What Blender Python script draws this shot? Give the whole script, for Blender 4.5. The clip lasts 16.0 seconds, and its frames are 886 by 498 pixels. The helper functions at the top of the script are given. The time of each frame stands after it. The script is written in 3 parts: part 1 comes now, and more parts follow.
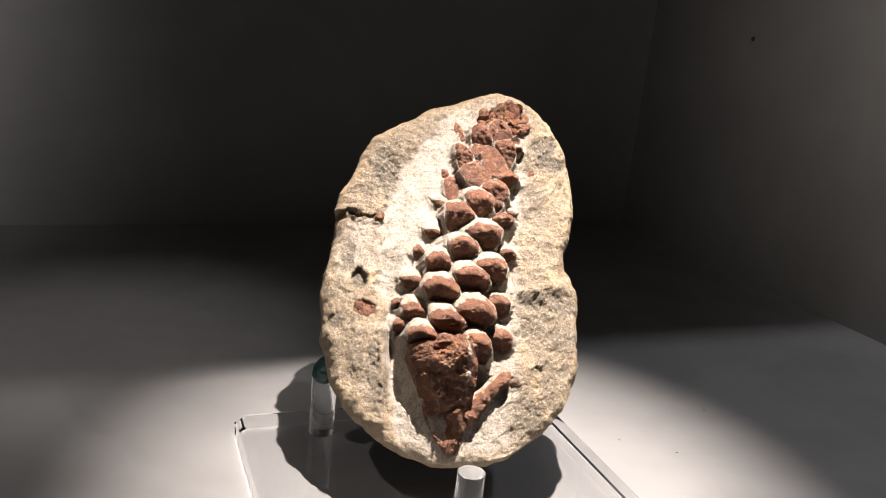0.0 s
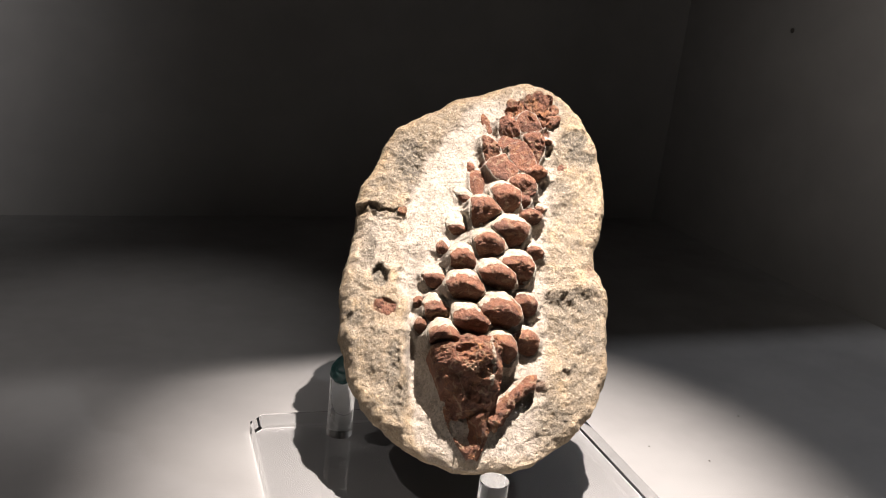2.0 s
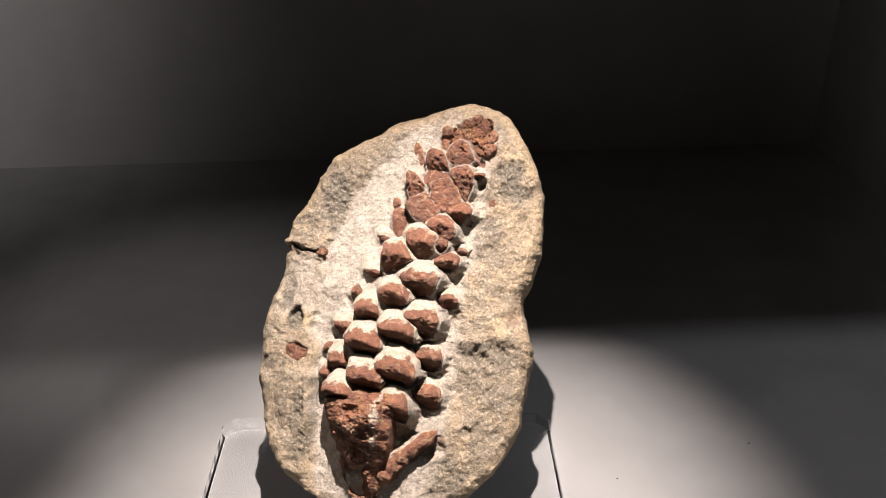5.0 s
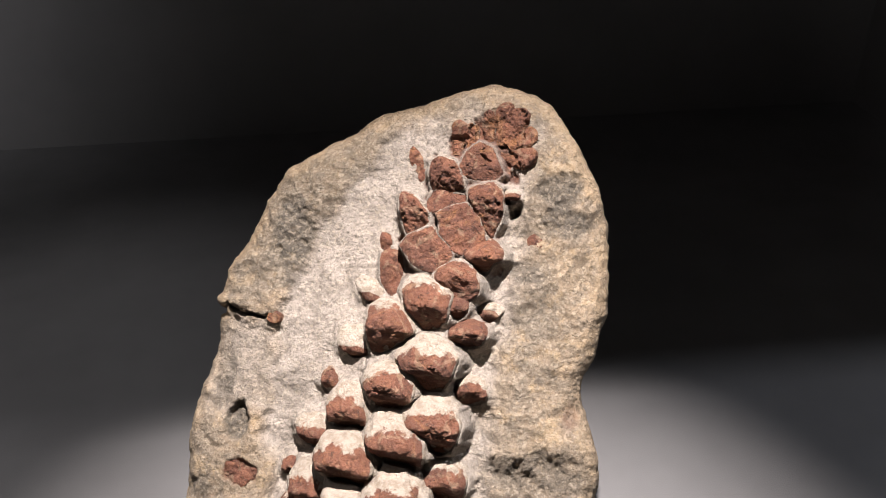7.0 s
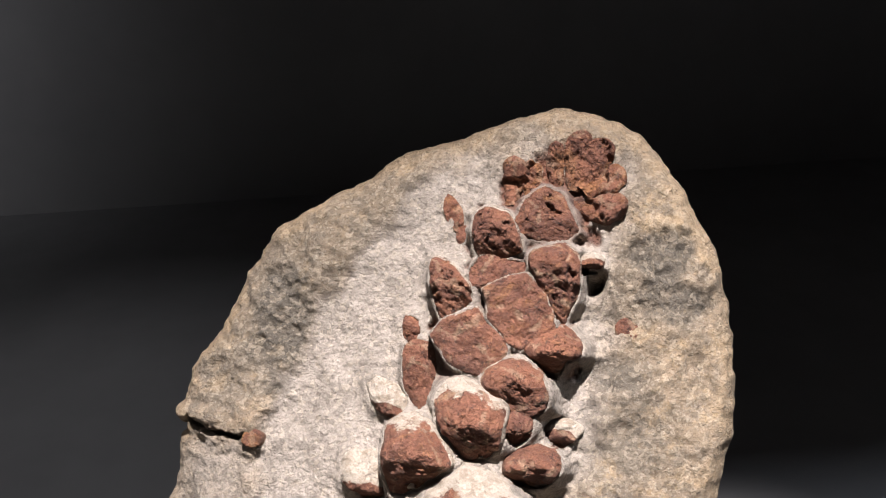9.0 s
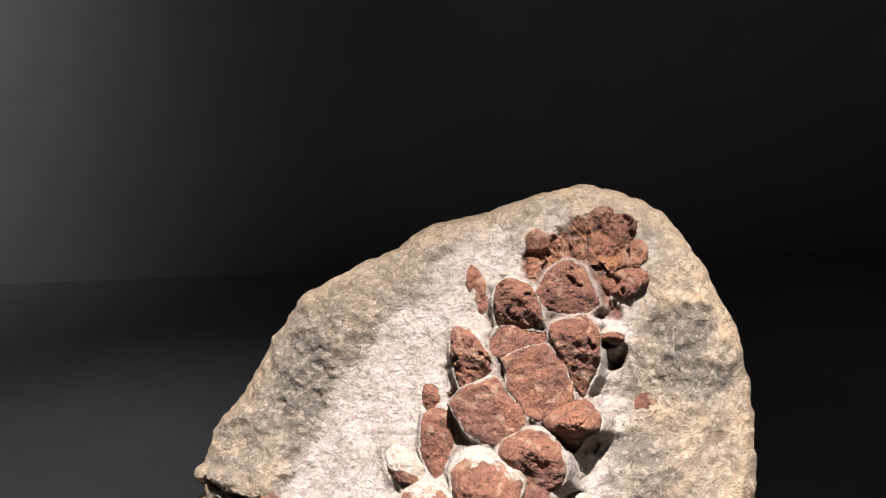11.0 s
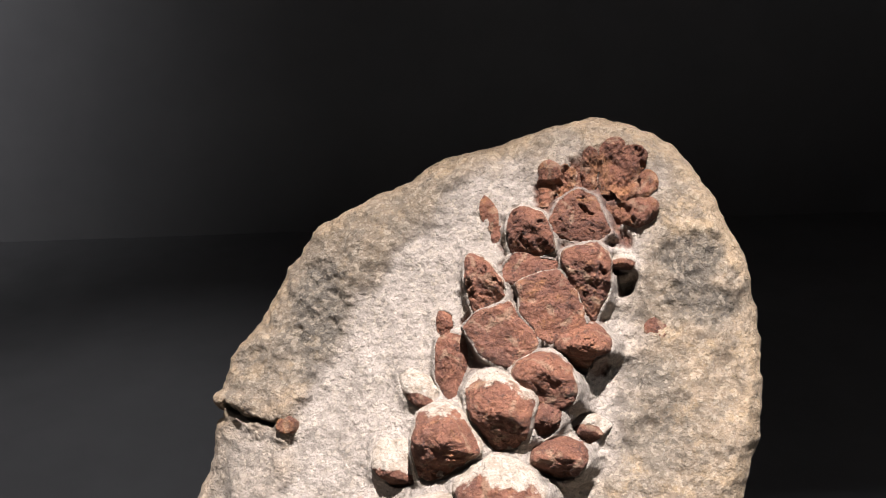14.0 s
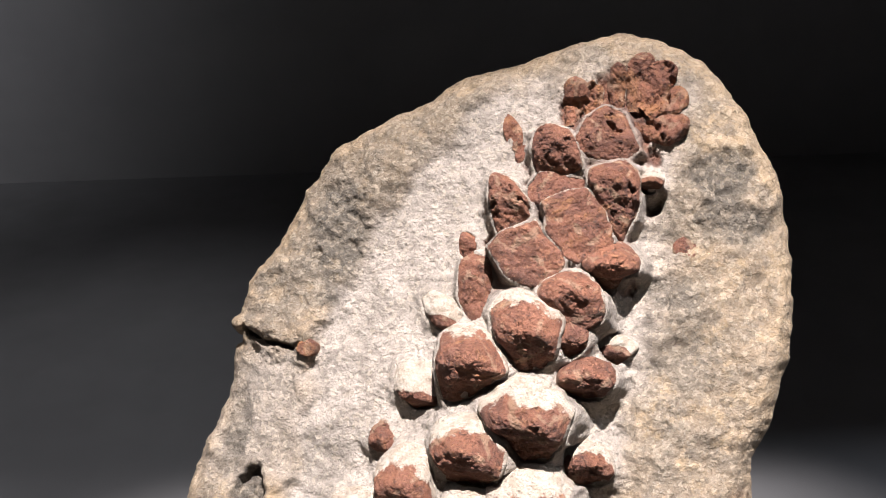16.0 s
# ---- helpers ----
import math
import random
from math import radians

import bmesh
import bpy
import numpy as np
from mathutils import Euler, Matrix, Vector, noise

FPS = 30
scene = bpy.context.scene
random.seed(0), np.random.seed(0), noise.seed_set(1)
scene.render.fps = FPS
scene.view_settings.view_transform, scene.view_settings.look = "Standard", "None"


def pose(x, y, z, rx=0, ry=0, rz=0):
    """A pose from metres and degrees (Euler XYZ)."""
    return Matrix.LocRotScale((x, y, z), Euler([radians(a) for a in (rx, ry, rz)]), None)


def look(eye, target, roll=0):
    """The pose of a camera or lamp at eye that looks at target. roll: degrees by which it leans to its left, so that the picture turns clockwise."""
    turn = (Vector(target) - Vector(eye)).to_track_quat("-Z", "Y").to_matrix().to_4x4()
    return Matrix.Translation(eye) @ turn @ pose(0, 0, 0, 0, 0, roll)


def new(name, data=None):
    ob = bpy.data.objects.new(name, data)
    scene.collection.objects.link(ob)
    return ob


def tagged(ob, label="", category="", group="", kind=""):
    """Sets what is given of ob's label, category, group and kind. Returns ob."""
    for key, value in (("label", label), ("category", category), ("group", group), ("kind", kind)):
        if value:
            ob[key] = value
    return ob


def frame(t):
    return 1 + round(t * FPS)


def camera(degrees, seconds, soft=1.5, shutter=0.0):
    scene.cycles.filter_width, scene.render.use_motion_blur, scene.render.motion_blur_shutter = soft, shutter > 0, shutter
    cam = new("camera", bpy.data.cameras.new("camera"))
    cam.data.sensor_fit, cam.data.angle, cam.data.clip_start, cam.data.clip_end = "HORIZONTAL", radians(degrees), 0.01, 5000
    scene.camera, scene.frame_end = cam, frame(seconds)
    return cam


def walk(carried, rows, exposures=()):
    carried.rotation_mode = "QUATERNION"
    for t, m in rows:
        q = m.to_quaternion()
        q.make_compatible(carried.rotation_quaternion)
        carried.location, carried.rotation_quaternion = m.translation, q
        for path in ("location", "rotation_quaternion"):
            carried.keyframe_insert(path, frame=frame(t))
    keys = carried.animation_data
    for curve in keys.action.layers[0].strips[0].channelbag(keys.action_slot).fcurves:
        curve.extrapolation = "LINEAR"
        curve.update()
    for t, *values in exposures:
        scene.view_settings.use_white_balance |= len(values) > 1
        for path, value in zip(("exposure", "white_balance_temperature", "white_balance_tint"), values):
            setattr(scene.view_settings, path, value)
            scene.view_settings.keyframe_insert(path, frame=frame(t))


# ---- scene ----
cam = camera(53.19, 16.0, soft=0.7)
PATH = [
    (0.0, -0.1606, -0.3089, 0.2149, 74.031, -5.966, -23.295),
    (0.5, -0.1760, -0.3006, 0.2113, 74.358, -6.813, -24.488),
    (1.0, -0.1776, -0.2931, 0.2075, 74.298, -7.125, -24.869),
    (1.5, -0.1706, -0.2919, 0.2121, 74.047, -6.934, -24.269),
    (2.0, -0.1529, -0.2943, 0.2116, 73.428, -6.135, -21.434),
    (2.5, -0.1359, -0.2968, 0.2148, 72.470, -5.064, -18.520),
    (3.0, -0.1086, -0.3026, 0.2201, 71.538, -3.611, -14.325),
    (3.5, -0.0719, -0.3129, 0.2346, 69.752, -2.237, -10.304),
    (4.0, -0.0325, -0.3202, 0.2501, 67.940, -1.273, -6.849),
    (4.5, -0.0103, -0.3091, 0.2804, 67.046, -0.139, -5.164),
    (4.7, 0.0042, -0.2999, 0.2964, 64.881, 0.206, -4.530),
    (6.8, -0.0008, -0.1685, 0.2720, 58.051, 0.447, -7.024),
    (7.0, -0.0007, -0.1526, 0.2634, 58.989, 0.282, -7.629),
    (7.5, 0.0032, -0.1497, 0.2626, 60.652, 1.242, -6.630),
    (8.0, 0.0066, -0.1142, 0.2435, 61.663, 1.074, -6.566),
    (8.5, 0.0047, -0.0913, 0.2314, 63.053, 1.200, -6.827),
    (9.0, 0.0046, -0.0856, 0.2283, 63.412, 1.621, -6.029),
    (9.5, 0.0052, -0.0852, 0.2308, 63.729, 1.045, -5.521),
    (10.0, 0.0058, -0.0879, 0.2269, 67.573, 0.649, -4.055),
    (12.3, 0.0054, -0.0896, 0.2269, 69.121, 0.974, -3.541),
    (12.5, 0.0053, -0.0893, 0.2282, 68.615, 1.177, -3.973),
    (13.0, 0.0033, -0.0918, 0.2246, 68.901, 1.258, -3.559),
    (13.5, 0.0034, -0.0945, 0.2227, 68.197, 1.042, -3.666),
    (14.0, 0.0023, -0.0958, 0.2199, 67.080, 0.743, -3.545),
    (14.5, 0.0012, -0.0956, 0.2180, 65.838, 0.799, -3.235),
    (15.0, 0.0001, -0.0945, 0.2159, 65.106, 0.735, -3.268),
    (15.5, -0.0004, -0.0944, 0.2139, 64.683, 0.683, -3.539),
    (16.0, -0.0017, -0.0942, 0.2126, 63.883, 0.856, -3.351),
]
EXPOSURES = [(0.0, 0.16, 6450, 12), (2.0, 0.16, 6450, 12), (3.5, 0.02, 6450, 12), (4.0, -0.05, 6500, 13), (4.5, -0.1, 6500, 14), (7.0, -0.48, 6100, 14), (8.5, -0.55, 5900, 13), (9.5, -0.5, 5900, 13), (10.0, -0.22, 5900, 13), (12.5, -0.28, 5900, 13), (14.0, -0.42, 5900, 13), (15.0, -0.35, 5900, 13), (15.5, -0.08, 5860, 13), (16.0, -0.25, 5860, 13)]
walk(cam, [(t, pose(x, y, z, rx, ry, rz)) for t, x, y, z, rx, ry, rz in PATH], EXPOSURES)

# ---------------------------------------------------------------- world and lamps
world = bpy.data.worlds.new("dim_gallery")
scene.world = world
world.use_nodes = True
world.node_tree.nodes["Background"].inputs[0].default_value = (0.9, 0.95, 1.0, 1)
world.node_tree.nodes["Background"].inputs[1].default_value = 0.010


def spot(name, eye, target, watts, cone, blend, radius, colour):
    """One small spot: a downlight recessed above the slot in the case's lid, or an added fill below the lid."""
    data = bpy.data.lights.new(name, "SPOT")
    data.energy, data.spot_size, data.spot_blend = watts, radians(cone), blend
    data.shadow_soft_size, data.color = radius, colour
    ob = new(name, data)
    ob.matrix_world = look(eye, target)
    return ob


spot("downlight", (0.018, -0.045, 0.55), (0.018, 0.008, 0.05), 61.0, 39, 1.0, 0.003, (1.0, 0.905, 0.82))
spot("downlight", (0.37, -0.045, 0.55), (0.36, -0.045, 0.0), 3.2, 110, 0.6, 0.004, (0.93, 0.96, 1.0))
spot("downlight", (-0.34, -0.045, 0.55), (-0.34, -0.045, 0.0), 3.0, 100, 0.6, 0.004, (1.0, 0.93, 0.87))
# added fill below the soffit, unseen, to brighten the floor at back left
spot("downlight", (-0.20, 0.06, 0.43), (-0.13, 0.20, 0.0), 2.2, 40, 0.9, 0.006, (1.0, 0.96, 0.92))
# unseen fills added below the lid to brighten the back-left and right walls
spot("wall_fill", (-0.44, -0.12, 0.43), (-0.50, 0.43, 0.245), 13.5, 73, 1.0, 0.09, (1.0, 0.97, 0.95))
spot("wall_fill", (0.05, -0.18, 0.44), (0.408, 0.0, 0.33), 6.5, 75, 1.0, 0.06, (1.0, 0.93, 0.86))


# ---------------------------------------------------------------- materials
class Mat:
    """A node material with short calls for the nodes that the surfaces here need."""

    def __init__(self, name, rough=0.6):
        self.m = bpy.data.materials.new(name)
        self.m.use_nodes = True
        self.t = self.m.node_tree
        self.b = self.t.nodes["Principled BSDF"]
        self.b.inputs["Roughness"].default_value = rough
        self.co = self.t.nodes.new("ShaderNodeTexCoord").outputs["Object"]

    def link(self, a, b):
        self.t.links.new(a, b)

    def noise(self, scale, detail=4, rough=0.6, distort=0.0):
        n = self.t.nodes.new("ShaderNodeTexNoise")
        n.inputs["Scale"].default_value, n.inputs["Detail"].default_value = scale, detail
        n.inputs["Roughness"].default_value, n.inputs["Distortion"].default_value = rough, distort
        self.link(self.co, n.inputs["Vector"])
        return n.outputs["Fac"]

    def cells(self, scale, feature="F1"):
        n = self.t.nodes.new("ShaderNodeTexVoronoi")
        n.feature = feature
        n.inputs["Scale"].default_value = scale
        self.link(self.co, n.inputs["Vector"])
        return n.outputs["Distance"]

    def grains(self, scale):
        n = self.t.nodes.new("ShaderNodeTexVoronoi")
        n.inputs["Scale"].default_value = scale
        self.link(self.co, n.inputs["Vector"])
        return n.outputs["Color"]

    def ramp(self, fac, lo, hi, a=0.0, b=1.0):
        n = self.t.nodes.new("ShaderNodeMapRange")
        n.interpolation_type = "SMOOTHSTEP"
        for i, value in enumerate((lo, hi, a, b)):
            n.inputs[i + 1].default_value = value
        self.link(fac, n.inputs[0])
        return n.outputs[0]

    def attr(self, name):
        n = self.t.nodes.new("ShaderNodeAttribute")
        n.attribute_name = name
        return n.outputs["Fac"]

    def random(self):
        return self.t.nodes.new("ShaderNodeObjectInfo").outputs["Random"]

    def math(self, op, a, b):
        n = self.t.nodes.new("ShaderNodeMath")
        n.operation = op
        for s, v in zip(n.inputs, (a, b)):
            if isinstance(v, (int, float)):
                s.default_value = v
            else:
                self.link(v, s)
        return n.outputs[0]

    def mix(self, fac, a, b, blend="MIX"):
        n = self.t.nodes.new("ShaderNodeMix")
        n.data_type, n.blend_type = "RGBA", blend
        for s, v in ((n.inputs[0], fac), (n.inputs[6], a), (n.inputs[7], b)):
            if isinstance(v, tuple):
                s.default_value = (*v, 1)
            elif isinstance(v, (int, float)):
                s.default_value = v
            else:
                self.link(v, s)
        return n.outputs[2]

    def bump(self, height, depth, strength=1.0, under=None):
        n = self.t.nodes.new("ShaderNodeBump")
        n.inputs["Strength"].default_value, n.inputs["Distance"].default_value = strength, depth
        self.link(height, n.inputs["Height"])
        if under:
            self.link(under, n.inputs["Normal"])
        return n.outputs[0]

    def done(self, colour, normal=None, rough=None):
        if isinstance(colour, tuple):
            self.b.inputs["Base Color"].default_value = (*colour, 1)
        else:
            self.link(colour, self.b.inputs["Base Color"])
        if normal:
            self.link(normal, self.b.inputs["Normal"])
        if rough:
            self.link(rough, self.b.inputs["Roughness"])
        return self.m


def rock_material():
    m = Mat("sandstone", 0.85)
    c = m.mix(m.ramp(m.noise(45, 6, 0.7, 0.5), 0.38, 0.62), (0.30, 0.222, 0.143), (0.225, 0.178, 0.127))
    c = m.mix(m.ramp(m.noise(130, 6, 0.75), 0.5, 0.62, 0, 0.65), c, (0.42, 0.30, 0.17))
    c = m.mix(m.ramp(m.noise(220, 5, 0.75), 0.5, 0.68, 0, 0.6), c, (0.20, 0.165, 0.125))
    fresh = m.mix(m.ramp(m.noise(90, 6, 0.75), 0.36, 0.64), (0.43, 0.37, 0.312), (0.285, 0.243, 0.20))
    c = m.mix(m.attr("prep"), c, fresh)
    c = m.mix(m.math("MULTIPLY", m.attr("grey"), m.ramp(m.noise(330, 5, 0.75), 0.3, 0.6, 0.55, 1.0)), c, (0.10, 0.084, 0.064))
    # lighter ochre near the outline: light caught by the rounded edge, put into colour
    c = m.mix(m.math("MULTIPLY", m.attr("lit_edge"), m.ramp(m.noise(200, 5, 0.7), 0.3, 0.6, 0.4, 0.9)), c, (0.44, 0.315, 0.185))
    rust = m.mix(m.ramp(m.noise(160, 6, 0.75), 0.38, 0.62), (0.19, 0.068, 0.033), (0.09, 0.034, 0.02))
    rust = m.mix(m.ramp(m.noise(420, 5, 0.75), 0.56, 0.68, 0, 0.55), rust, (0.36, 0.24, 0.14))
    grain = m.grains(1150)
    c = m.mix(m.ramp(grain, 0.58, 0.8, 0, 0.24), c, (0.60, 0.50, 0.37))
    c = m.mix(m.ramp(grain, 0.40, 0.2, 0, 0.28), c, (0.115, 0.095, 0.07))
    c = m.mix(m.ramp(m.noise(2300, 3, 0.75), 0.54, 0.7, 0, 0.2), c, (0.66, 0.61, 0.52))
    c = m.mix(m.ramp(m.noise(1500, 4, 0.8), 0.53, 0.66, 0, 0.34), c, (0.12, 0.092, 0.06))
    rust = m.mix(m.ramp(m.noise(1150, 5, 0.8), 0.52, 0.7, 0, 0.55), rust, (0.04, 0.018, 0.012))
    c = m.mix(m.attr("iron"), c, rust)
    n = m.bump(m.noise(330, 7, 0.72), 0.0040, 0.9)
    n = m.bump(m.noise(1150, 3, 0.7), 0.0014, 0.8, n)
    return m.done(c, n, m.ramp(m.noise(1900, 2), 0.6, 0.75, 0.9, 0.4))


def bone_material(name, ochre, veins):
    m = Mat(name, 0.75)
    shade = m.random()
    c = m.mix(m.ramp(m.noise(130, 6, 0.75, 0.6), 0.36, 0.64), (0.265, 0.105, 0.054), (0.15, 0.058, 0.034))
    c = m.mix(m.ramp(m.noise(150, 6, 0.75, 0.8), 0.56 - 0.12 * ochre, 0.72 - 0.08 * ochre, 0, 0.85), c, (0.38, 0.175, 0.06))
    c = m.mix(m.math("MULTIPLY", shade, 0.45), c, (0.13, 0.048, 0.028))
    c = m.mix(m.ramp(m.noise(75, 5, 0.7, 0.5), 0.50, 0.66, 0, 0.45), c, (0.075, 0.03, 0.02))
    c = m.mix(m.ramp(m.noise(260, 6, 0.8), 0.56, 0.72, 0, 0.45), c, (0.34, 0.205, 0.135))
    c = m.mix(m.ramp(m.noise(420, 5, 0.8), 0.54, 0.66, 0, 0.75), c, (0.03, 0.013, 0.009))
    c = m.mix(m.ramp(m.noise(1150, 5, 0.8), 0.53, 0.7, 0, 0.6), c, (0.46, 0.235, 0.12))
    c = m.mix(m.ramp(m.math("ADD", m.cells(115, "DISTANCE_TO_EDGE"), m.ramp(m.noise(300, 4), 0.3, 0.7, -0.05, 0.12)), 0.02, 0.07, veins, 0), c, (0.42, 0.30, 0.19))
    edge = m.math("ADD", m.attr("rim"), m.ramp(m.noise(300, 6, 0.75), 0.3, 0.7, -0.34, 0.2))
    pale = m.mix(m.ramp(m.noise(420, 5, 0.75), 0.4, 0.64), (0.50, 0.43, 0.35), (0.36, 0.285, 0.21))
    c = m.mix(m.ramp(edge, 0.42, 0.66), c, pale)
    n = m.bump(m.noise(330, 7, 0.75, 0.3), 0.0046, 1.0)
    n = m.bump(m.noise(1200, 3, 0.75), 0.0018, 0.9, n)
    return m.done(c, n)


def paint_material(name, a, b):
    """Matt display paint, with faint roller mottling and fine tooth."""
    m = Mat(name, 0.55)
    c = m.mix(m.ramp(m.noise(14, 4), 0.3, 0.7), a, b)
    c = m.mix(m.ramp(m.noise(900, 2, 0.9), 0.72, 0.8, 0, 0.35), c, (0.1, 0.1, 0.1))
    return m.done(c, m.bump(m.noise(1400, 3, 0.7), 0.0002, 0.5), m.ramp(m.noise(25, 3), 0.3, 0.7, 0.45, 0.6))


def acrylic_material(name, rough, waves=0.0):
    m = bpy.data.materials.new(name)
    m.use_nodes = True
    b = m.node_tree.nodes["Principled BSDF"]
    for key, value in (("Base Color", (0.97, 0.985, 0.98, 1)), ("Roughness", rough), ("IOR", 1.49), ("Transmission Weight", 1.0)):
        b.inputs[key].default_value = value
    if waves:
        t = m.node_tree
        co, saw, bump = (t.nodes.new("ShaderNode" + k) for k in ("TexCoord", "TexWave", "Bump"))
        saw.bands_direction = "Y"
        for key, value in (("Scale", 28.0), ("Distortion", 1.6), ("Detail", 2.0), ("Detail Scale", 2.5)):
            saw.inputs[key].default_value = value
        bump.inputs["Strength"].default_value, bump.inputs["Distance"].default_value = 1.0, waves
        t.links.new(co.outputs["Object"], saw.inputs["Vector"])
        t.links.new(saw.outputs["Fac"], bump.inputs["Height"])
        t.links.new(bump.outputs[0], b.inputs["Normal"])
    return m


def sheet_material():
    """The plate's flat faces: clear, with a faint mirror of the case."""
    m = bpy.data.materials.new("polished_acrylic_sheet")
    m.use_nodes = True
    t = m.node_tree
    t.nodes.remove(t.nodes["Principled BSDF"])
    clear, gloss, mix, weight, power = (t.nodes.new("ShaderNode" + k) for k in ("BsdfTransparent", "BsdfGlossy", "MixShader", "LayerWeight", "MapRange"))
    clear.inputs[0].default_value = (0.95, 0.955, 0.96, 1)
    gloss.inputs["Roughness"].default_value = 0.03
    weight.inputs["Blend"].default_value = 0.5
    for i, value in enumerate((0.3, 1.0, 0.035, 0.4)):
        power.inputs[i + 1].default_value = value
    for a, b in ((weight.outputs["Facing"], power.inputs[0]), (power.outputs[0], mix.inputs[0]), (clear.outputs[0], mix.inputs[1]), (gloss.outputs[0], mix.inputs[2]), (mix.outputs[0], t.nodes["Material Output"].inputs[0])):
        t.links.new(a, b)
    return m


def putty_material():
    m = Mat("teal_putty", 0.5)
    c = m.mix(m.ramp(m.noise(300, 4), 0.35, 0.7), (0.002, 0.03, 0.029), (0.004, 0.05, 0.046))
    return m.done(c, m.bump(m.noise(500, 4), 0.0006, 0.6))


ROCK, BONE, MASS, OCHRE = rock_material(), bone_material("ironstone_bone", 0.1, 0.35), bone_material("dark_ironstone_bone", 0.4, 0.5), bone_material("ochre_ironstone_bone", 0.9, 0.3)
FLOOR, WALL = paint_material("case_floor_paint", (0.175, 0.170, 0.168), (0.20, 0.195, 0.192)), paint_material("case_wall_paint", (0.195, 0.188, 0.183), (0.22, 0.212, 0.205))
ACRYLIC, EDGE, SHEET, PUTTY = acrylic_material("clear_acrylic", 0.02), acrylic_material("sawn_acrylic_edge", 0.06, 0.003), sheet_material(), putty_material()
SPECK = Mat("dark_speck", 0.8).done((0.04, 0.035, 0.03))


# ---------------------------------------------------------------- mesh helpers
def mesh_object(name, bm, material, parent=None, label="", smooth=False):
    me = bpy.data.meshes.new(name)
    bm.to_mesh(me)
    bm.free()
    me.materials.append(material)
    if smooth:
        me.polygons.foreach_set("use_smooth", [True] * len(me.polygons))
    ob = new(name, me)
    ob.parent = parent
    return tagged(ob, label)


def part(name, bm, material, parent, label="", smooth=True):
    return mesh_object(name, bm, material, parent, label, smooth)


def surface(name, verts, faces, material, parent, label="", attributes=()):
    """A smooth mesh with float attributes a vertex."""
    me = bpy.data.meshes.new(name)
    me.from_pydata([tuple(v) for v in verts], [], faces)
    for key, values in attributes:
        me.attributes.new(key, "FLOAT", "POINT").data.foreach_set("value", values)
    me.materials.append(material)
    me.polygons.foreach_set("use_smooth", [True] * len(me.polygons))
    me.update()
    ob = new(name, me)
    ob.parent = parent
    return tagged(ob, label)


def box(name, lo, hi, material, label, category, bevel=0.0):
    bm = bmesh.new()
    bmesh.ops.create_cube(bm, size=1)
    for v in bm.verts:
        v.co = Vector([a + (b - a) * (c + 0.5) for a, b, c in zip(lo, hi, v.co)])
    if bevel:
        bmesh.ops.bevel(bm, geom=bm.edges[:], offset=bevel, segments=2, affect="EDGES")
    return tagged(mesh_object(name, bm, material), label, category, kind="structure")


def step(x, lo, hi):
    x = min(1.0, max(0.0, (x - lo) / (hi - lo)))
    return x * x * (3 - 2 * x)


def fbm(u, v, scale, octaves=4, seed=0.0):
    return noise.fractal(Vector((u * scale, v * scale, seed)), 0.9, 2.1, octaves)


# ---------------------------------------------------------------- the display case
BACK, RIGHT, LEFT, FRONT, LID = 0.462, 0.408, -0.62, -0.75, 0.45
box("floor", (LEFT, FRONT, -0.02), (RIGHT, BACK, 0), FLOOR, "pale grey matt painted floor of the display case", "floor")
box("wall_back", (LEFT, BACK, -0.02), (RIGHT + 0.018, BACK + 0.018, 0.64), WALL, "dark grey matt back panel of the display case", "wall")
box("wall_right", (RIGHT, FRONT, -0.02), (RIGHT + 0.018, BACK, 0.64), WALL, "grey matt side panel of the display case", "wall")
box("wall_left", (LEFT - 0.018, FRONT, -0.02), (LEFT, BACK + 0.018, 0.64), WALL, "grey matt side panel of the display case", "wall")
box("ceiling", (LEFT, -0.0086, LID), (RIGHT, BACK, LID + 0.012), WALL, "grey soffit panel behind the lighting slot", "ceiling")
box("ceiling", (LEFT, FRONT, LID), (RIGHT, -0.24, LID + 0.012), WALL, "grey soffit panel before the lighting slot", "ceiling")
box("ceiling", (LEFT, FRONT, 0.62), (RIGHT, BACK, 0.64), WALL, "grey lid closing the lamp space of the case", "ceiling")

# ---------------------------------------------------------------- acrylic stand
TURN = -3.1


def prism(bm, outline, z0, z1, chamfer):
    """An upright prism with chamfered rims."""
    n = len(outline)
    c = sum((Vector(p) for p in outline), Vector((0, 0))) / n

    def ring(inset, z):
        made = []
        for p in outline:
            d = c - Vector(p)
            q = Vector(p) + d.normalized() * inset * 1.3
            made.append(bm.verts.new((q.x, q.y, z)))
        return made

    rings = [ring(chamfer, z0), ring(0, z0 + chamfer), ring(0, z1 - chamfer), ring(chamfer, z1)]
    for a, b in zip(rings, rings[1:]):
        for i in range(n):
            bm.faces.new((a[i], a[(i + 1) % n], b[(i + 1) % n], b[i]))
    bm.faces.new(rings[0][::-1])
    bm.faces.new(rings[-1])


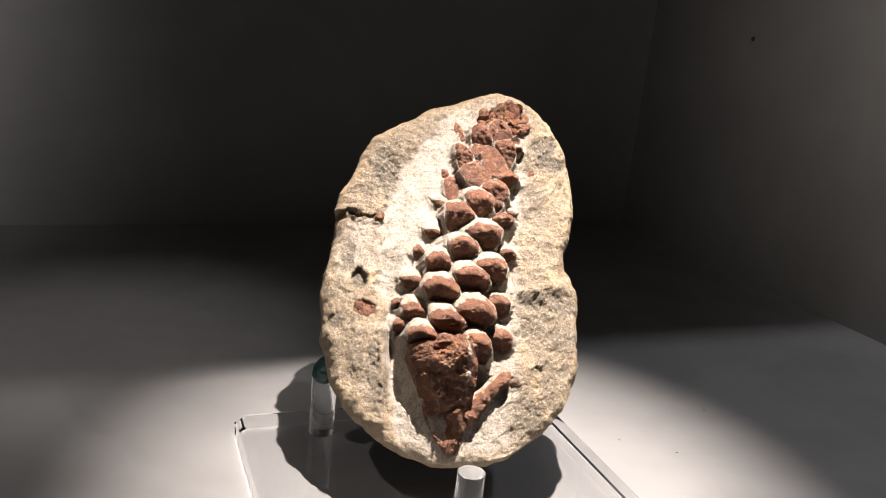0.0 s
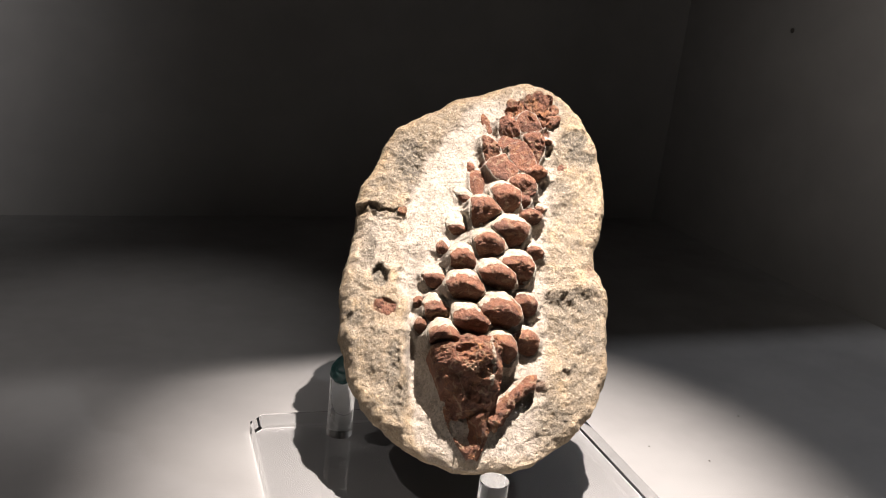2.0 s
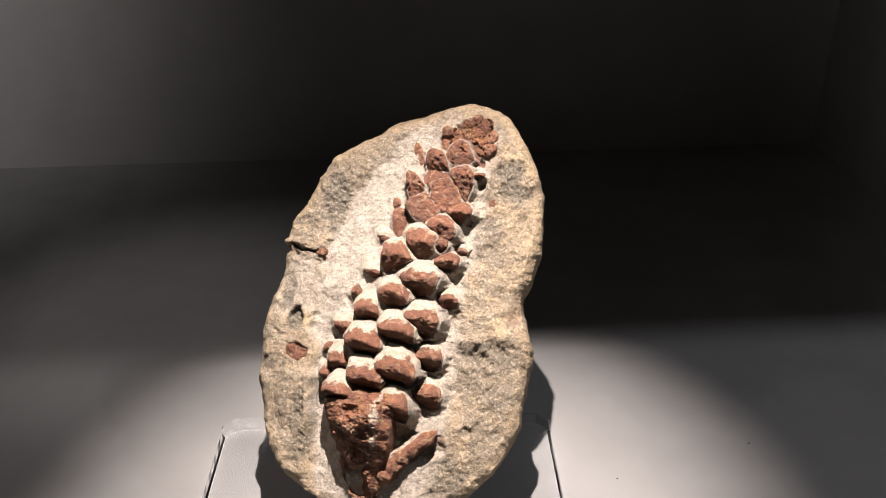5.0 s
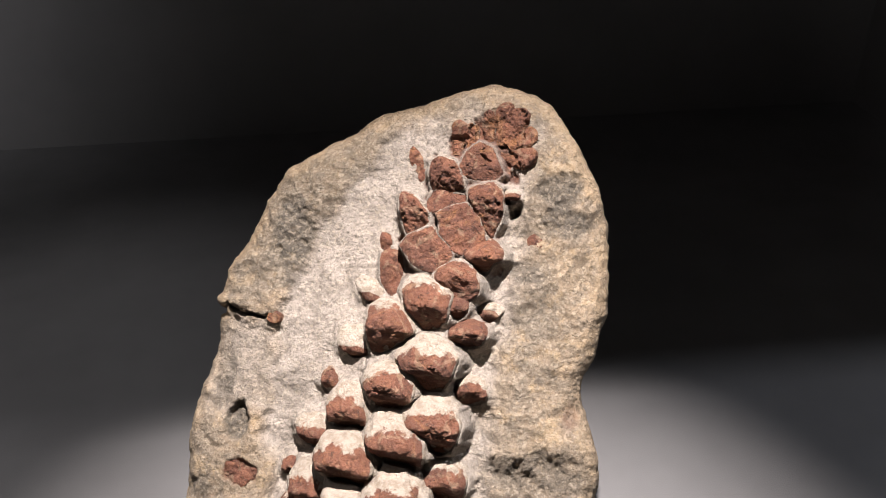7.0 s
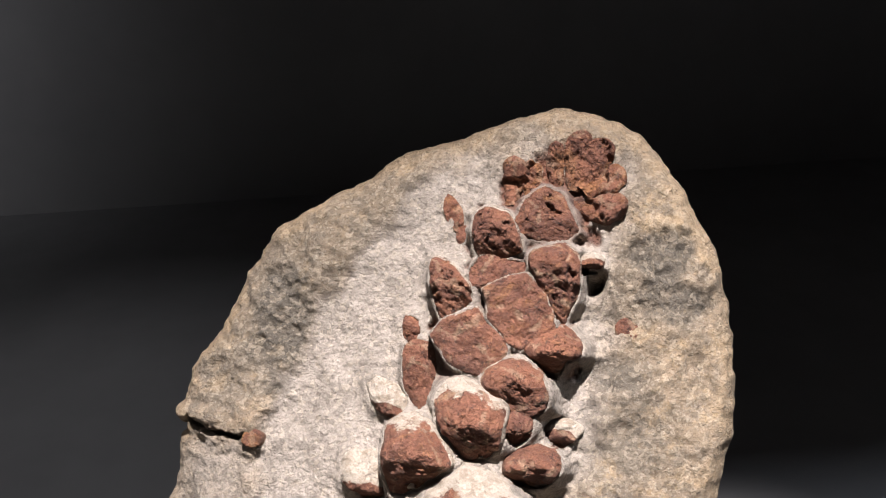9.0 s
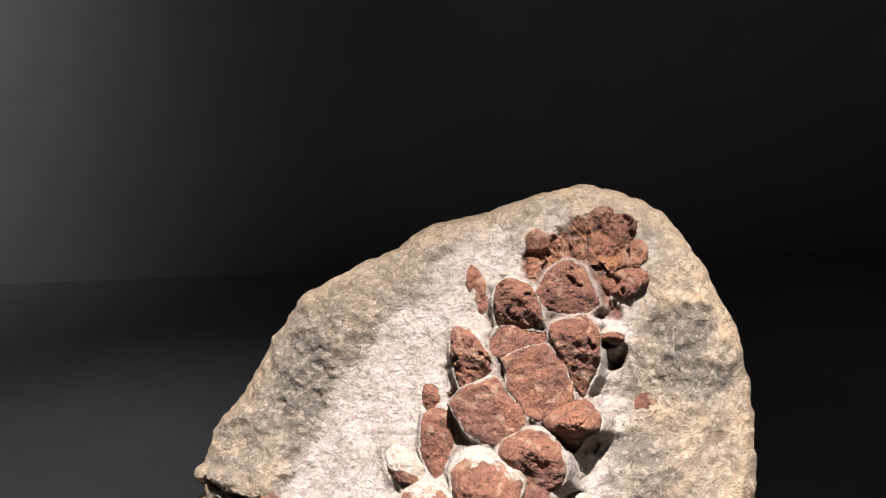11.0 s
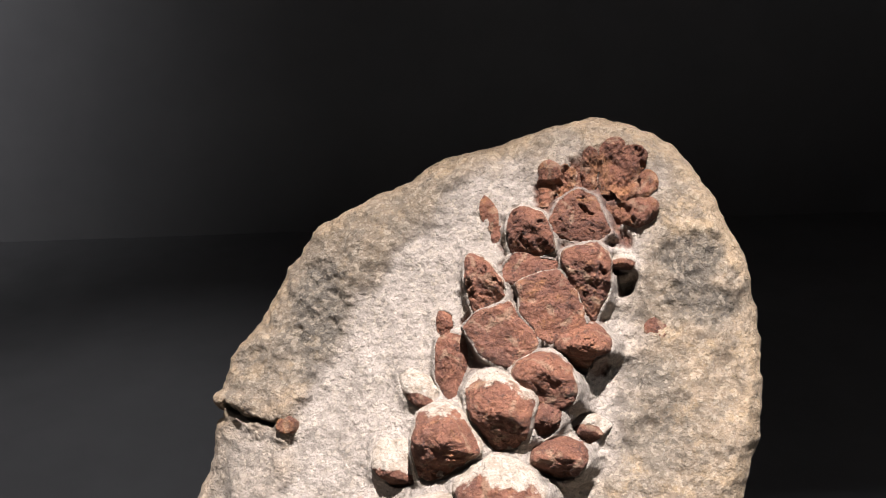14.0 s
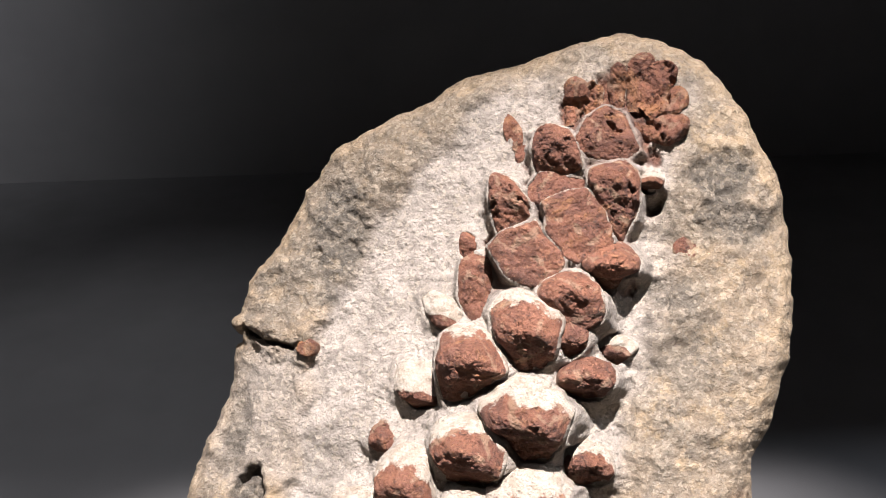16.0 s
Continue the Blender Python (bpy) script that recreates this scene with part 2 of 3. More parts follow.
def acrylic_stand():
    stand = new("display_stand")
    stand.matrix_world = pose(0, 0, 0, 0, 0, TURN)
    tagged(stand, "clear acrylic stand with polished plate and round pegs", "stand")
    k, front = 0.006, -0.092
    left, right = -0.0845, 0.0825
    sheet = [(left, front + k), (left + k, front), (right - k, front), (right, front + k), (right, 0.081 - k), (right - k, 0.081), (left + k, 0.081), (left, 0.081 - k)]
    bm = bmesh.new()
    prism(bm, sheet, 0.0004, 0.008, 0.0009)
    ob = part("base_plate", bm, EDGE, stand, "clear plate with clipped corners and polished bevel", False)
    ob.data.materials.append(SHEET)
    ob.data.materials.append(ACRYLIC)
    for face in ob.data.polygons:
        face.material_index = 1 if abs(face.normal.z) > 0.99 else 0 if face.normal.x < -0.9 else 2
    ob.visible_shadow = False
    turn = Matrix.Rotation(radians(-TURN), 2)
    for x, y, top in ((-0.0425, 0.0602, 0.0385), (-0.002, -0.0205, 0.027)):
        q = turn @ Vector((x, y))
        bm = bmesh.new()
        r = 0.006
        ring = [(q.x + r * math.cos(a * math.tau / 40), q.y + r * math.sin(a * math.tau / 40)) for a in range(40)]
        prism(bm, ring, 0.0081, top, 0.0002)
        ob = part("peg", bm, ACRYLIC, stand, "round clear peg", False)
        ob.visible_shadow = False
    q = turn @ Vector((-0.0422, 0.0575))
    bm = bmesh.new()
    bmesh.ops.create_icosphere(bm, subdivisions=4, radius=1)
    for v in bm.verts:
        d = 1 + 0.18 * noise.noise(v.co * 2.3)
        v.co = Vector((q.x + v.co.x * 0.0070 * d, q.y + v.co.y * 0.0066 * d, 0.0420 + v.co.z * 0.0062 * d + v.co.x * 0.002))
    part("putty_pad", bm, PUTTY, stand, "lump of teal mounting putty")
    return stand


acrylic_stand()

# ---------------------------------------------------------------- the fossil slab
SLAB = new("fossil_slab")
SLAB.matrix_world = pose(0.01589, 0.05373, 0.11993, 53.08, 0, -16.89)
tagged(SLAB, "tan sandstone slab with a row of rust-brown fossil plates, propped on acrylic pegs", "fossil")

# outline in millimetres across and up the slab, clockwise from the crown
OUTLINE = [(22, 67.1), (29.2, 65.9), (35.3, 61.4), (40.8, 55.4), (46.3, 46.4), (50.9, 37.8), (53.7, 28.3), (55.2, 16.2), (55.2, 3.1), (53.5, -8), (50.6, -16), (50.3, -21), (53.4, -29), (56.2, -38),
           (55.8, -50), (55.2, -66), (52.6, -78), (45.5, -92), (36, -102), (22, -111), (6.9, -115.3), (-10, -115.6), (-23, -111.7), (-34, -106), (-45, -97), (-53, -86), (-57.5, -74), (-61, -60),
           (-61.5, -47), (-61.9, -40), (-59.5, -27), (-57.5, -14), (-57.8, -6), (-57.4, 1.1), (-55.3, 9.5), (-51.3, 17.2), (-47.2, 28.3), (-42.9, 36.8), (-34.5, 43.5), (-23.1, 51.1), (-13.8, 57.4), (-1.4, 60.9), (8.9, 64.5), (15.7, 66.7)]


def knots(table, x):
    return float(np.interp(x, table[0], table[1]))


SPINE = ((-112, -90, -68, -55, -42, -30, -16, 0, 16, 28, 40, 60), (-4, -9, -8, -4.5, -3, 0, 4, 7, 10, 9, 14, 21))
HALF = ((-112, -98, -80, -60, -30, 0, 30, 60), (7, 13, 18, 23, 21, 17.5, 15, 13))
CREST = ((-114, -104, -90, -70, -35, 0, 20, 40, 60), (0, 4, 11, 18, 18, 14, 8, 4, 1.5))
TROUGH_L = ((-112, -100, -78, -57, -42, -22, -5, 1, 14, 28, 43, 56), (-27, -29, -31.5, -35, -35, -40, -38, -36, -31, -25, -13, -4))
TROUGH_R = ((-112, -99, -73, -57, -37, -11, 8, 38, 62), (9, 21, 26, 25, 26, 26, 30, 30, 33))


def crest(u, v):
    """How high the swollen ridge under the plates stands."""
    d = abs(u - knots(SPINE, v)) / knots(HALF, v)
    return 0.5 * knots(CREST, v) * (1 - step(d, 0.4, 1.05))


def patch(u, v, cu, cv, ru, rv, soft=0.35):
    d = math.hypot((u - cu) / ru, (v - cv) / rv) + 0.35 * fbm(u, v, 0.16, 3, cu)
    return 1 - step(d, 1 - soft, 1 + soft)


BED_L = ((4, 12, 25, 33, 42, 50, 58), (-3, -5, -3, 3, 5, 9, 18))
BED_R = ((4, 15, 25, 35, 40, 47, 55, 61), (17, 25, 22, 25, 27, 28, 28, 24))


def zones(u, v):
    """Freshly cleaned, grey-crusted and rust-stained shares of the surface."""
    w = 4 * fbm(u, v, 0.09, 3, 3.0)
    prep = step(u + w, knots(TROUGH_L, v) - 2, knots(TROUGH_L, v) + 3) * (1 - step(u + w, knots(TROUGH_R, v) - 3, knots(TROUGH_R, v) + 5))
    prep = max(prep * (1 - step(v + w, 50, 60)), 0.75 * patch(u, v, -47, -21, 14, 13), 0.85 * patch(u, v, 0, -107, 26, 8))
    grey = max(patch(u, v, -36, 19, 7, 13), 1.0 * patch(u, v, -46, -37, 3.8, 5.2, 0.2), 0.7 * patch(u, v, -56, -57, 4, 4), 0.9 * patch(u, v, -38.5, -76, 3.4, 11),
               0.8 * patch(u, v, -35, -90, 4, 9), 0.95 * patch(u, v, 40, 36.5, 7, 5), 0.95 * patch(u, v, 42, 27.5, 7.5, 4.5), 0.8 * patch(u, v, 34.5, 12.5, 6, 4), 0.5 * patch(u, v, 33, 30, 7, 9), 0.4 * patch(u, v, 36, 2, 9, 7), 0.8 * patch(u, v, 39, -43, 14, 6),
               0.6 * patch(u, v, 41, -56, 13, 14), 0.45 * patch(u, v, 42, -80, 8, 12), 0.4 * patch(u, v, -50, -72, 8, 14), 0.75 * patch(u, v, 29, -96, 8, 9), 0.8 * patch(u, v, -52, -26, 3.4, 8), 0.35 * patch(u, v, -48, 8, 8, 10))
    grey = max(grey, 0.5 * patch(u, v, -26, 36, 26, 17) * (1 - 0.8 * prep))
    iron = max(0.9 * patch(u, v, -43, -50.5, 4.5, 3.2, 0.25), 0.5 * patch(u, v, 23.5, -80, 2.4, 2.2), 0.35 * patch(u, v, 48, -26, 3, 4))
    rough = 5.0 * fbm(u, v, 0.2, 4, 9.0)
    bed = step(u + rough, knots(BED_L, v) - 1.2, knots(BED_L, v) + 0.8) * (1 - step(u + rough, knots(BED_R, v) - 0.8, knots(BED_R, v) + 1.2))
    iron = max(iron, 0.95 * bed * step(v, 4, 12) * (1 - step(v + rough, 54, 59)))
    return prep, grey, iron


def relief(u, v, inset):
    """Height of the slab's face in millimetres; inset is the way in from its edge."""
    prep, grey, iron = zones(u, v)
    z = 2.6 * fbm(u, v, 0.035, 4, 1.0) + (1.3 - 0.5 * prep) * fbm(u, v, 0.13, 3, 7.0) + (0.45 + 0.25 * prep) * fbm(u, v, 0.42, 5, 2.0)
    z = z * (1 - 0.4 * prep) - 2.6 * prep + 1.0
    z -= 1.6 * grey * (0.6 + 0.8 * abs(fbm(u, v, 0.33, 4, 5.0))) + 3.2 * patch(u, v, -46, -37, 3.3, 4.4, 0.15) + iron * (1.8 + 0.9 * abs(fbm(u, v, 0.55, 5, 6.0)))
    z -= 1.9 * step(u, 23, 33) * (1 - step(v + 3.5 * fbm(u, v, 0.1, 4, 8.0) - 0.12 * (u - 40), -43.5, -36)) * step(v, -78, -45)
    z -= 6.5 * patch(u, v, 26.6, 31.4, 2.8, 3.4, 0.3)
    z += 3.4 * (1 - step(u, -34.5, -31)) * step(u, -52, -40) * (1 - step(v, -62, -56)) * step(v, -106, -99)
    z -= 1.7 * patch(u, v, 34.5, -75, 2.4, 2.2, 0.3) + 3.5 * patch(u, v, 15, -84, 10, 5.5, 0.4)
    z -= 4.5 * (1 - step(abs(v + 5.6 + 0.12 * (u + 48) - 1.6 * fbm(u, 0, 0.22, 3)), 0.1, 0.6 + 0.035 * max(0, -40 - u))) * (1 - step(u, -44, -37))
    z += 2.4 * (1 - step(abs(v + 2.6), 0.4, 2.6)) * (1 - step(u, -50, -44))
    edge = 5.0
    foot = step(v, -92, -76)
    z -= 2.6 * patch(u, v, -27, -80, 4.5, 17, 0.5)
    z -= 2.5 * (1 - step(inset, 0, 17)) * step(v, -4, 4) * (1 - step(u, -6, 14))
    z -= (2.6 + 2.4 * foot) * (1 - min(1.0, inset / edge)) ** 2 + (0.2 + 1.8 * foot) * (1 - step(inset, 0, 14))
    return z + crest(u, v)


def slab_body():
    n, rings = 840, 210
    pts = [Vector(p) for p in OUTLINE]
    m = len(pts)
    edge = []
    for k in range(n):
        s = k * m / n
        i, f = int(s), s - int(s)
        a, b, c, d = pts[i - 1], pts[i], pts[(i + 1) % m], pts[(i + 2) % m]
        p = 0.5 * (2 * b + (c - a) * f + (2 * a - 5 * b + 4 * c - d) * f * f + (3 * b - a - 3 * c + d) * f ** 3)
        out = (p - Vector((0, -25))).normalized()
        cleft = 1.8 * math.exp(-((p.y + 5.6) / 1.5) ** 2) if p.x < -40 else 0
        edge.append(p + out * (0.9 * fbm(p.x, p.y, 0.12, 4) + 0.2 * fbm(p.x, p.y, 0.35, 4) - cleft))
    core = Vector((-2, -25))
    verts, attributes = [], [[], [], [], []]
    for j in range(rings + 1):
        r = (j / rings) ** 0.85
        for p in edge:
            q = core + (p - core) * r
            inset = (p - core).length * (1 - r)
            verts.append((q.x / 1000, q.y / 1000, relief(q.x, q.y, inset) / 1000))
            # painted edge light: fades inwards, stronger on the upper half
            lit_edge = (1 - step(inset + 2.5 * fbm(q.x, q.y, 0.2, 3, 4.0), 1.0, 6.0)) * (0.5 + 0.5 * step(q.y, -20, 10))
            for store, value in zip(attributes, (*zones(q.x, q.y), lit_edge)):
                store.append(value)
    back = ((2, 0.4), (5, 0.7), (10, 0.4), (16, -1.0), (20, -3.5), (23, -7), (24.5, -14), (25, -30))
    for drop, grow in back:
        for k, p in enumerate(edge):
            out = (p - core).normalized()
            q = p + out * (grow + 1.0 * noise.noise(Vector((p.x * 0.15, p.y * 0.15, drop * 0.35))) + 0.3 * noise.noise(Vector((p.x * 0.33, p.y * 0.33, drop * 0.5))))
            top = verts[rings * n + k][2] * 1000
            verts.append((q.x / 1000, q.y / 1000, (top - drop) / 1000))
            for store, value in zip(attributes, (0.0, 0.25 * (noise.noise(q.to_3d() * 0.1) > 0.1), 0.0, 0.6)):
                store.append(value)
    verts, attributes = bed_in(verts, attributes)
    faces = [(j * n + k, (j + 1) * n + k, (j + 1) * n + (k + 1) % n, j * n + (k + 1) % n) for j in range(rings + len(back)) for k in range(n)]
    faces = [f[::-1] for f in faces]
    faces.append(tuple((rings + len(back)) * n + k for k in range(n)))
    faces[-1] = faces[-1][::-1]
    ob = surface("rock", verts, faces, ROCK, SLAB, "tan and grey weathered sandstone", zip(("prep", "grey", "iron", "lit_edge"), attributes))
    return ob


# ---------------------------------------------------------------- plates of the fossil
PLATES = []
TURNS = np.linspace(-math.pi, math.pi, 181)


def smooth(x, lo, hi):
    x = np.clip((x - lo) / (hi - lo), 0, 1)
    return x * x * (3 - 2 * x)


def plate(corners, rise, lip=0.56, rim=1.0, flat=0.0, slope=(0.0, 0.0), pits=0.0, name="scute", label="", bone=None, base=None):
    """Enters one bone plate: its corners across and up the slab, its height, where its lip lies, the pale matrix on it, how flat and pitted it is."""
    pts = [Vector(c) for c in corners]
    n = len(pts)
    c = sum(pts, Vector((0, 0))) / n
    angles, radii = [], []
    for i in range(n):
        a, b, d, e = pts[i - 1], pts[i], pts[(i + 1) % n], pts[(i + 2) % n]
        for k in range(8):
            f = k / 8
            curve = 0.5 * (2 * b + (d - a) * f + (2 * a - 5 * b + 4 * d - e) * f * f + (3 * b - a - 3 * d + e) * f ** 3)
            q = curve.lerp(b.lerp(d, f), 0.3 + 0.5 * flat) - c
            angles.append(math.atan2(q.y, q.x))
            radii.append((q.length + 0.35 + 0.4 * flat) * (1 + 0.08 * noise.noise(Vector((q.x * 0.5, q.y * 0.5, c.x)))))
    radii = np.interp(TURNS, angles, radii, period=math.tau)
    low, high = float((radii * np.sin(TURNS)).min()), float((radii * np.sin(TURNS)).max())
    PLATES.append(dict(c=c, radii=radii, low=low, high=high, rise=rise, lip=lip, rim=rim, flat=flat, slope=slope, pits=pits, name=name, label=label, bone=bone,
                       z0=crest(c.x, c.y) - 1.6 if base is None else base, reach=float(radii.max())))


def plate_form(p, u, v):
    """Height over the plate's base, height of its edge, share of the way to its edge, way beyond its edge and share of its length."""
    x, y = u - p["c"].x, v - p["c"].y
    radius = np.interp(np.arctan2(y, x), TURNS, p["radii"])
    away = np.hypot(x, y)
    r, s = away / radius, np.clip((y - p["low"]) / (p["high"] - p["low"]) + 0.3 * (x / p["reach"]) ** 2 - 0.04, 0, 1)
    up = np.where(s < p["lip"], 0.10 + 0.90 * smooth(s, -0.12, p["lip"]), 1 - 0.42 * np.clip((s - p["lip"]) / (1 - p["lip"]), 0, 1) ** 1.4)
    even = 0.8 + p["slope"][0] * x / p["reach"] + p["slope"][1] * y / p["reach"]
    up = up + p["flat"] * (even - up)
    k = 0.42 + 0.38 * p["flat"]
    round_off = k + (1 - k) * np.sqrt(np.clip(1 - np.minimum(r, 1) ** (2 + 3 * p["flat"]), 0, 1))
    return p["rise"] * up * round_off, p["rise"] * up * k, r, away - radius, s


def plate_mesh(p):
    n, rings, skirt = 104, 34, 4
    turn = np.tile(np.arange(n) * math.tau / n - math.pi, rings + skirt + 1)
    ring = np.repeat(np.arange(rings + skirt + 1), n)
    r = np.minimum(1, ring / rings) ** 0.8
    radius = np.interp(turn, TURNS, p["radii"]) * r
    u, v = p["c"].x + radius * np.cos(turn), p["c"].y + radius * np.sin(turn)
    z, _, _, _, s = plate_form(p, u, v)
    seed = p["c"].x * 3.7 + p["c"].y * 1.9
    rough = []
    for a, b, h in zip(u, v, z):
        q = Vector((a, b, seed + 0.8 * h))
        facet = abs(noise.noise(q * 0.17)) + 0.6 * abs(noise.noise(q * 0.41))
        rough.append(0.9 * noise.fractal(q * 0.24, 0.75, 2.2, 8) - 1.0 * facet + 0.3 - (0.3 + 2.6 * p["pits"]) * max(0.0, noise.fractal(q * 0.36, 0.8, 2.2, 4) - 0.22))
    z = p["z0"] + z + np.array(rough) * (1 - 0.2 * p["flat"]) - 1.5 * np.maximum(0, ring - rings)
    ragged = s + 0.07 * np.array(rough)
    v = v - 0.26 * (1 - p["flat"]) * (np.maximum(0, z - p["z0"]) - 0.5 * p["rise"])
    bared = 0.02 if p["rim"] >= 1 else 0.07
    cover = smooth(ragged, p["lip"] + bared, p["lip"] + 0.28 + bared) * (1 - p["flat"])
    cover = np.maximum(cover, smooth(r, 0.87, 0.97) * smooth(s, 0.18, 0.4) * (0.9 - 0.25 * p["flat"]))
    faces = [(j * n + k, (j + 1) * n + k, (j + 1) * n + (k + 1) % n, j * n + (k + 1) % n) for j in range(rings + skirt) for k in range(n)]
    surface(p["name"], np.stack([u, v, z], 1) / 1000, faces, p["bone"] or BONE, SLAB, p["label"], (("rim", cover * p["rim"]),))


def bed_in(verts, attributes):
    """Draws the pale matrix up to the plates' edges, and keeps it below their faces."""
    xyz = np.array(verts) * 1000
    u, v, z = xyz.T
    prep, grey, iron, lit_edge = (np.array(a) for a in attributes)
    grain = np.array([noise.noise(Vector((a * 0.6, b * 0.6, 3.0))) for a, b in zip(u, v)])
    web, bare = np.zeros_like(z), z.copy()
    for p in PLATES:
        near = np.nonzero((np.hypot(u - p["c"].x, v - p["c"].y) < p["reach"] + 7) & (z > -9))[0]
        _, edge, r, gap, _ = plate_form(p, u[near], v[near])
        wide = (1.7 - 0.7 * p["flat"]) * (1 + 0.4 * grain[near])
        fade = np.where(gap > 0, np.exp(-(np.maximum(gap, 0) / wide) ** 2), 1)
        lift = p["z0"] + edge + 0.3 + 0.5 * np.minimum(gap, 0)
        z[near] = np.maximum(z[near], bare[near] + np.maximum(0, lift - bare[near]) * fade)
        web[near] = np.maximum(web[near], fade * min(1.0, p["rim"] + 0.3 - 0.2 * p["flat"]))
    for p in PLATES:
        near = np.nonzero(np.hypot(u - p["c"].x, v - p["c"].y) < p["reach"] + 1)[0]
        form, _, r, _, _ = plate_form(p, u[near], v[near])
        z[near] = np.where(r < 0.95, np.minimum(z[near], p["z0"] + form - 1.4), z[near])
    return xyz / 1000, (np.maximum(prep, web), grey * (1 - web), iron * (1 - web), lit_edge)


# the crown: broken, flat-faced plates in pale joints
plate([(-2, 16.5), (-0.5, 19), (6, 22.5), (8, 19.5), (12.2, 15.5), (10.5, 12.5), (7, 10.2), (3, 11.5)], 5.8, rim=0.8, flat=1.0, slope=(-0.05, 0.14))
plate([(7.6, 26), (11.5, 28.6), (15.3, 29.3), (17.6, 26.4), (20, 23.5), (20.5, 20), (17.5, 18.5), (15, 15.8), (12.2, 17.4), (9.2, 21)], 6.4, rim=0.8, flat=1.0, slope=(-0.3, 0.1))
plate([(3.6, 30), (6, 33), (11, 32.8), (14.3, 32.3), (13.8, 30.6), (10.5, 29.6), (7, 27.6), (4.5, 27.6)], 3.4, rim=0.7, flat=0.9, pits=0.3)
plate([(4, 37.5), (4, 41), (6, 43), (10, 42), (12, 39), (13.2, 35.2), (10.5, 33.4), (5, 33.7)], 8.0, 0.72, rim=0.85, flat=0.45, slope=(0.05, 0.2), pits=1.0)
plate([(-4, 31.5), (-2.5, 32.2), (0.5, 30.6), (3.6, 27.6), (4.4, 24.3), (1.5, 21.8), (-1.5, 20.9), (-3, 25)], 7.6, 0.8, rim=0.8, flat=0.4, pits=0.9)
plate([(12.2, 41.5), (13.5, 45), (17, 47.5), (20.5, 46.5), (22, 43), (24, 40), (22, 38), (16.5, 37.7), (13, 38.5)], 5.0, 0.75, rim=0.45, flat=0.6, slope=(0, 0.1), pits=0.9)
plate([(15.2, 32.5), (16, 34.8), (21, 36.4), (24.3, 35), (25, 29.5), (24, 25), (22.5, 21.2), (20.7, 22.7), (18.2, 26.8)], 9.0, 0.8, rim=0.7, flat=0.35, slope=(-0.3, 0.3), pits=0.8, bone=MASS)
plate([(24.5, 34.3), (27, 35.5), (29.3, 34.8), (29, 32.8), (26.5, 32)], 6.0, 0.5, rim=1.0)
plate([(15.2, 16.4), (18.5, 18.8), (22.5, 20), (25.5, 18), (26.3, 15.5), (23.5, 13.8), (22, 11), (20, 11)], 8.6, 0.62, rim=0.45, pits=0.5)
plate([(8, 9.5), (11, 12.5), (15, 13.5), (18.5, 11.5), (20.5, 8), (20.3, 5), (17, 2.8), (12.5, 4)], 6.6, 0.66, rim=0.8, flat=0.45, slope=(0, 0.1))
plate([(14.3, 3.6), (17.8, 3), (17.8, -0.5), (15, -2.5), (13.2, 0)], 4.5, 0.7, rim=0.3, pits=0.5)
plate([(-9.4, 20.4), (-7.2, 20), (-6.6, 16.6), (-8, 15.5), (-9.2, 17)], 2.6, 0.7, rim=0.3, flat=0.5, base=-2.2)
plate([(-8.4, 14.4), (-6, 15.6), (-3.1, 15.2), (-2.2, 9.5), (-3, 3.8), (-5, 2.7), (-7.5, 6.5)], 4.6, 0.8, rim=0.35, flat=0.7, base=-1.4)
# the swollen plates down the ridge
plate([(-0.5, 4.5), (1, 7), (4, 8.5), (9.5, 6.5), (13.5, 4), (13, -2.5), (10, -6), (6, -6.5), (2, -1.5)], 9.0, 0.6, rim=0.95)
plate([(-9, -4.5), (-8.5, -1), (-4.5, 1), (0, -0.5), (3.5, -4.5), (4.6, -6.7), (1, -9.5), (-3, -13), (-7.5, -13.4)], 9.4, 0.64, rim=0.9)
plate([(-0.2, -14.2), (3.2, -9.6), (7.4, -7.8), (13.5, -9.4), (17, -13), (16.4, -17), (13.2, -22), (9, -22.6), (5, -18.6)], 10.5, 0.58)
plate([(-8.3, -19.5), (-4.8, -16.3), (2.2, -16.3), (6, -20.4), (5.6, -25), (1, -28.6), (-4.4, -28.2), (-7, -24)], 10.2, 0.6)
plate([(-17.5, -26.5), (-14, -23.3), (-8.7, -23.5), (-6.6, -29.3), (-6.8, -34), (-12.5, -35.5), (-16.5, -33)], 9.6, 0.55)
plate([(3, -28.8), (8, -24), (15.5, -24.5), (19.4, -30), (18.5, -35), (15.3, -39), (10, -38), (6, -34)], 10.4, 0.58)
plate([(-5.8, -34.6), (-3.2, -30), (3, -30), (10.2, -35.5), (10.8, -40.8), (7, -43.8), (0, -42.4), (-4.2, -39)], 11.6, 0.56)
plate([(-19.4, -41.2), (-16.5, -36.6), (-9, -35.6), (-3.8, -40), (-2.8, -45), (-6, -49.6), (-13, -48.7), (-18, -45.4)], 11.8, 0.56)
plate([(8, -45.7), (11.8, -40.3), (17.8, -40), (21.8, -44.8), (21, -49.5), (18, -52.3), (12.5, -51.5)], 9.4, 0.58)
plate([(-27.3, -49.5), (-24.5, -45), (-19, -46), (-15.7, -53), (-18.5, -58), (-25, -56)], 8.6, 0.52)
plate([(-16, -55.5), (-14.5, -49.7), (-7, -50.1), (-0.2, -57.5), (-1.6, -62.2), (-8.5, -64.8), (-14, -61.3)], 12.0, 0.55)
plate([(-5.3, -51.2), (-1.5, -44.7), (6, -44.3), (12, -49.3), (13.3, -55.5), (8, -60.3), (0, -58.3)], 12.2, 0.57)
